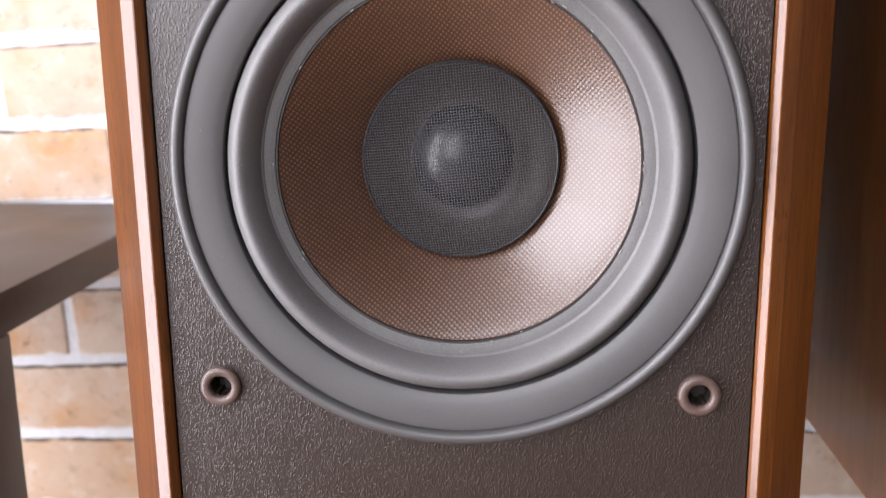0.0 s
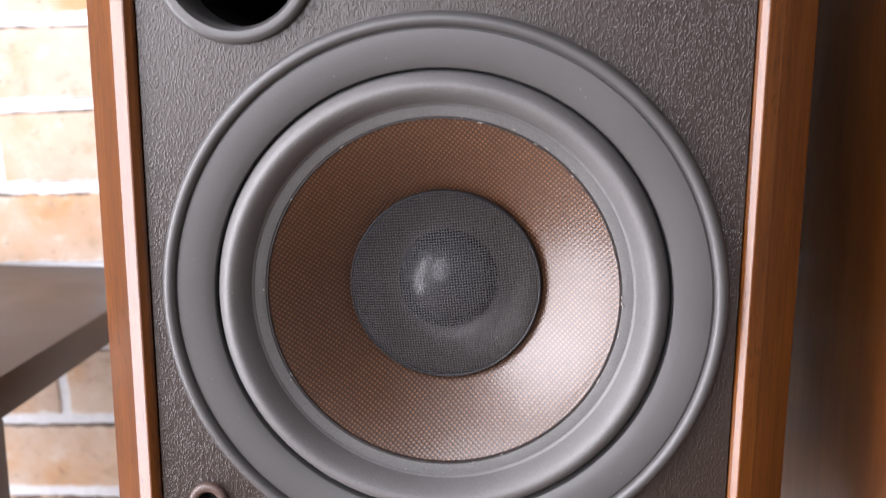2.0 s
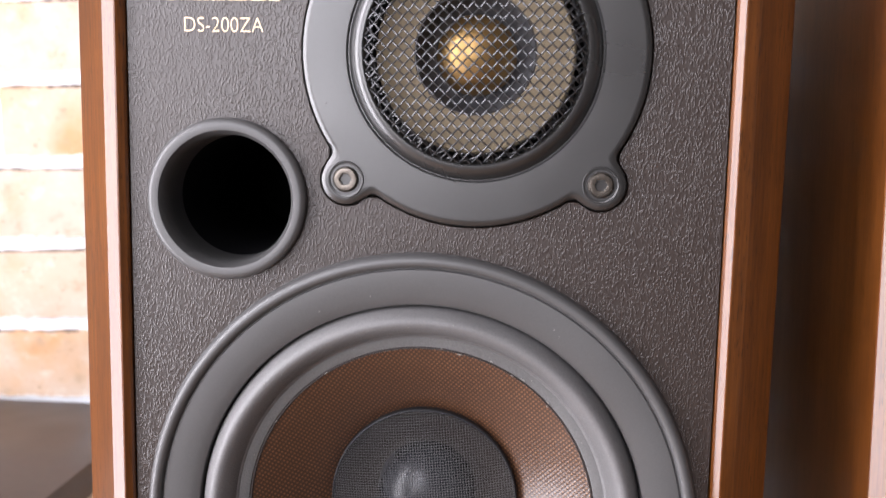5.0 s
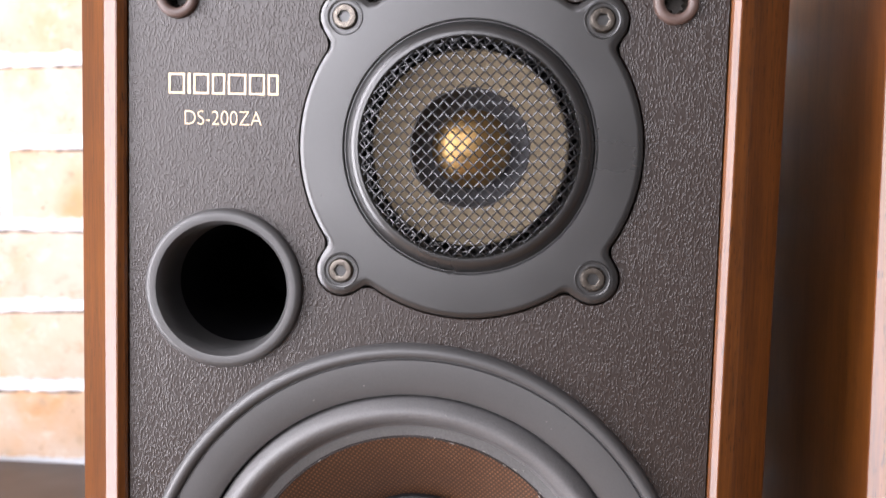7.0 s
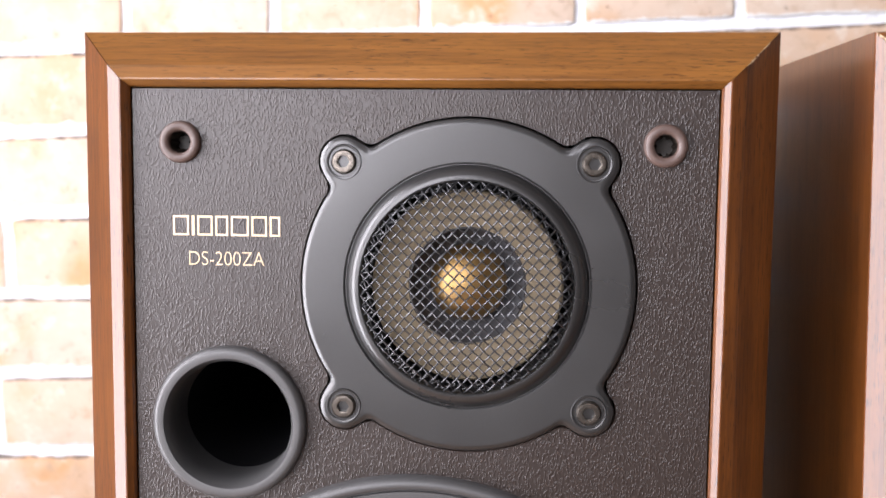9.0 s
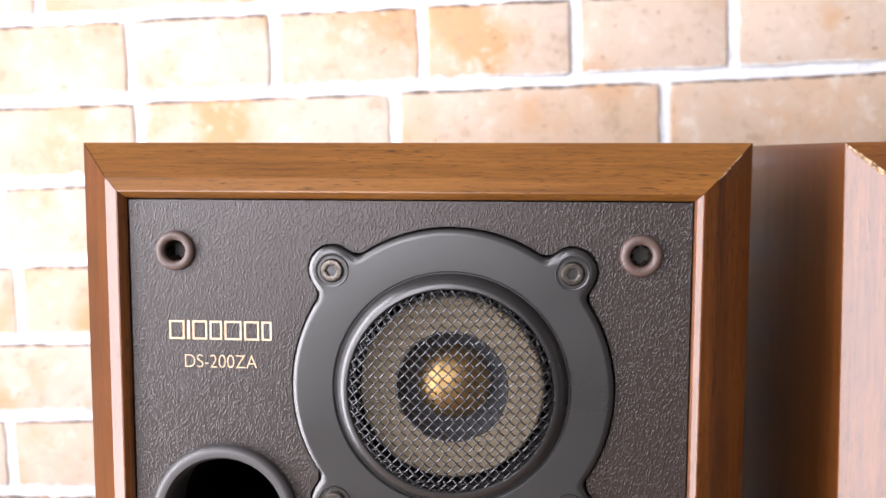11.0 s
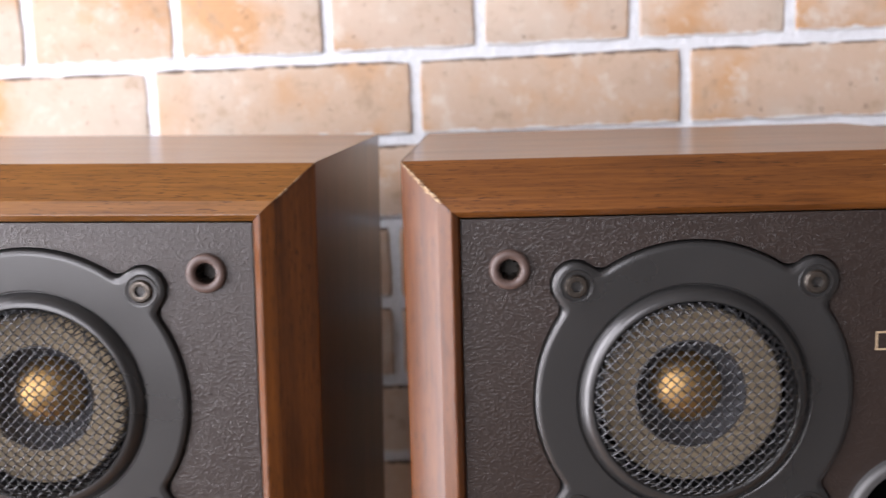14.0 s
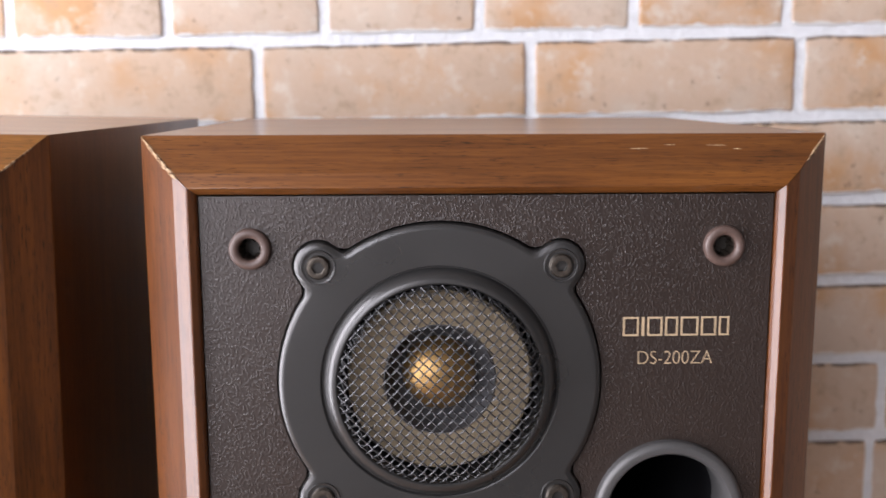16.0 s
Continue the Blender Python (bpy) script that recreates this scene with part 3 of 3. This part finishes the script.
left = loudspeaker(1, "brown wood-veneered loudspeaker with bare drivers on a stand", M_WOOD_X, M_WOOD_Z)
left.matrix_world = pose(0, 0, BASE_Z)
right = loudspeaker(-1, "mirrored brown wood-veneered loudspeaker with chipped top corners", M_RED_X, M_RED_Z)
B_POSE = pose(0.2757, 0.0024, 0.6857, 0, -1.15, 0.45)
right.matrix_world = B_POSE


def chipped_mitre(parent, sx, u0, u1, wide, seed):
    """Splintered raw wood along a top mitre, from u0 to u1 of its length."""
    rng = random.Random(seed)
    bm = bmesh.new()
    rows = []
    n = 16
    for i in range(n + 1):
        u = (u0 + (u1 - u0) * i / n) * 0.0165
        y = next(ya + (yb - ya) * (u - a) / (b - a) for (a, ya), (b, yb) in zip(PROFILE, PROFILE[1:]) if a <= u <= b)
        w = wide * (0.35 + rng.random()) * math.sin(math.pi * min(1, max(0.06, i / n))) ** 0.5 + 0.00012
        w2 = w * rng.uniform(0.15, 0.5)
        x, z = W2 - u + 0.001 * (1 - u / 0.0196), HEIGHT - u
        rows.append([bm.verts.new((sx * x, y + 0.0012, z - w)), bm.verts.new((sx * x, y - 0.00025 - rng.random() * 0.0002, z - w * 0.92)), bm.verts.new((sx * (x - w2 * 0.2), y - 0.0003 - rng.random() * 0.0005, z)),
                     bm.verts.new((sx * (x - w2), y - 0.0002, z)), bm.verts.new((sx * (x - w2), y + 0.0012, z))])
    for a, b in zip(rows, rows[1:]):
        for k in range(4):
            bm.faces.new((a[k], a[k + 1], b[k + 1], b[k]))
    return part("chipped_edge", bm, M_RAW, parent, "splintered bare wood at the mitre", smooth=False)


chipped_mitre(right, -1, 0.02, 0.85, 0.0017, 3)
chipped_mitre(right, 1, 0.05, 0.55, 0.0011, 8)
chipped_mitre(left, 1, 0.25, 0.75, 0.0005, 11)
for sx, su, half in ((0.052, 0.0050, 0.0030), (0.063, 0.0038, 0.0018), (0.079, 0.0040, 0.0032), (0.086, 0.0052, 0.0014)):
    sy, sz = 0.0103 - 0.9244 * su, HEIGHT - su
    part("scratch", box(sx - half, sx + half, sy - 0.0001, sy + 0.0004, sz - 0.00018, sz + 0.00018), M_RAW, right, "pale scratch in the veneer", smooth=False)

# ---------------------------------------------------------------- stands and side table
def stand(x, top):
    ob = new("speaker_stand")
    tagged(ob, "black steel stand under a loudspeaker", "speaker stand", group="pair of speaker stands")
    part("top_plate", box(x - 0.06, x + 0.06, 0.07, 0.20, top - 0.008, top, 0.001), M_STAND, ob)
    part("column", box(x - 0.03, x + 0.03, 0.10, 0.17, 0.02, top - 0.008, 0.003), M_STAND, ob)
    part("base_plate", box(x - 0.12, x + 0.12, -0.02, 0.26, 0.0, 0.02, 0.002), M_STAND, ob)
    return ob


stand(0.0, BASE_Z + FOOT)
stand(0.2757, 0.6857 + FOOT)


def side_table():
    ob = new("side_table")
    tagged(ob, "dark brown side table with square legs against brick wall", "side table")
    part("tabletop", box(-0.52, -0.221, 0.055, WALL_Y - 0.003, 0.722, 0.743, 0.0012), M_TABLE, ob)
    for x0 in (-0.52, -0.271):
        for y0 in (0.066, 0.30):
            if x0 > -0.5 and y0 > 0.2:
                continue
            part("leg", box(x0, x0 + 0.05, y0, y0 + 0.048, 0.0, 0.722, 0.0012), M_TABLE, ob)
    return ob


side_table()

# ---------------------------------------------------------------- brick wall
COURSE, JOINT = 0.0589, 0.0070
wall = part("wall_north", box(ROOM_L - 0.1, ROOM_R + 0.1, WALL_Y + 0.0018, WALL_Y + 0.12, 0, ROOM_H), M_MORTAR, None, smooth=False)
tagged(wall, "pale orange brick wall with thick white mortar", "wall", kind="structure")


def brick_mesh(length, seed):
    """A brick face with chipped, wavering edges and a hollowed arris, about its centre."""
    rng = random.Random(seed)
    bm = bmesh.new()
    hx, hz = (length - JOINT) / 2, (COURSE - JOINT) / 2
    n, m = (26, 8) if length > 0.15 else (15, 8)
    pts = []

    def waver(count, amount):
        knots = [rng.uniform(-1, 1) for _ in range(count // 3 + 2)]
        out = []
        for i in range(count):
            u = i / 3
            k = int(u)
            slow = knots[k] + (knots[k + 1] - knots[k]) * (u - k)
            out.append(amount * (0.6 * slow + 0.4 * rng.uniform(-1, 1)) - (amount * 1.6 * rng.random() if rng.random() < 0.14 else 0.0))
        return out

    low, right, high, left_side = waver(n, 0.0009), waver(m, 0.0007), waver(n, 0.0007), waver(m, 0.0007)
    for i in range(n):
        pts.append((-hx + 2 * hx * i / n, -hz - low[i]))
    for i in range(m):
        pts.append((hx + right[i], -hz + 2 * hz * i / m))
    for i in range(n):
        pts.append((hx - 2 * hx * i / n, hz + high[i]))
    for i in range(m):
        pts.append((-hx - left_side[i], hz - 2 * hz * i / m))
    pts = [(x * (1 - 0.016 * (abs(z) / hz) ** 8 * (1 if length < 0.15 else 0.6)), z * (1 - 0.03 * (abs(x) / hx) ** 16)) for x, z in pts]
    rows = []
    for inset, y in ((0.0, 0.008), (0.0, 0.0012), (0.0007, 0.0003), (0.0020, 0.0)):
        rows.append([bm.verts.new((x * (1 - inset / hx), y + rng.uniform(-0.0002, 0.0002), z * (1 - inset / hz))) for x, z in pts])
    ring_rows(bm, rows)
    bm.faces.new(rows[-1])
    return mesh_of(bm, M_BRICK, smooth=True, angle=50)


STRETCH, HEAD = 0.188, 0.1065
STRETCHERS = [brick_mesh(STRETCH, 100 + i) for i in range(9)]
HEADERS = [brick_mesh(HEAD, 200 + i) for i in range(6)]
TURN = math.atan(0.036)
rng = random.Random(5)
OFFSETS = {0: 0.133, 1: 0.024, 2: 0.117, 3: 0.118, 4: 0.024, 6: 0.116, 7: 0.061, 8: 0.130}
far_bricks = bmesh.new()
for k in range(-22, 19):
    header = k % 6 == 5
    pitch = HEAD if header else STRETCH
    start = {-1: 0.071, 5: 0.157}.get(k, OFFSETS.get(k, rng.uniform(0, pitch)))
    zc = 1.1050 - (k + 0.5) * COURSE
    for i in range(-18 if header else -10, 26 if header else 15):
        xc = start + (i + 0.5) * pitch
        z = zc + 0.036 * xc
        if xc < ROOM_L - 0.02 or xc > ROOM_R + 0.02 or z < -0.03 or z > ROOM_H:
            continue
        if k == 2 and xc < 0.0:
            xc -= 0.081
            z = zc + 0.036 * xc
        me = rng.choice(HEADERS if header else STRETCHERS)
        m = pose(xc, WALL_Y + rng.uniform(-0.0008, 0.0008), z, 0, -math.degrees(TURN) + rng.uniform(-0.4, 0.4), 0)
        if -0.58 < xc < 0.85 and 0.45 < z < 1.32:
            b = new("brick", me)
            b.matrix_world = m
            b.parent = wall
        else:
            tmp = me.copy()
            tmp.transform(m)
            far_bricks.from_mesh(tmp)
            bpy.data.meshes.remove(tmp)
rest = part("far_bricks", far_bricks, M_FARBRICK, wall, "pale orange bricks", smooth=False)
tagged(rest, kind="stuff")
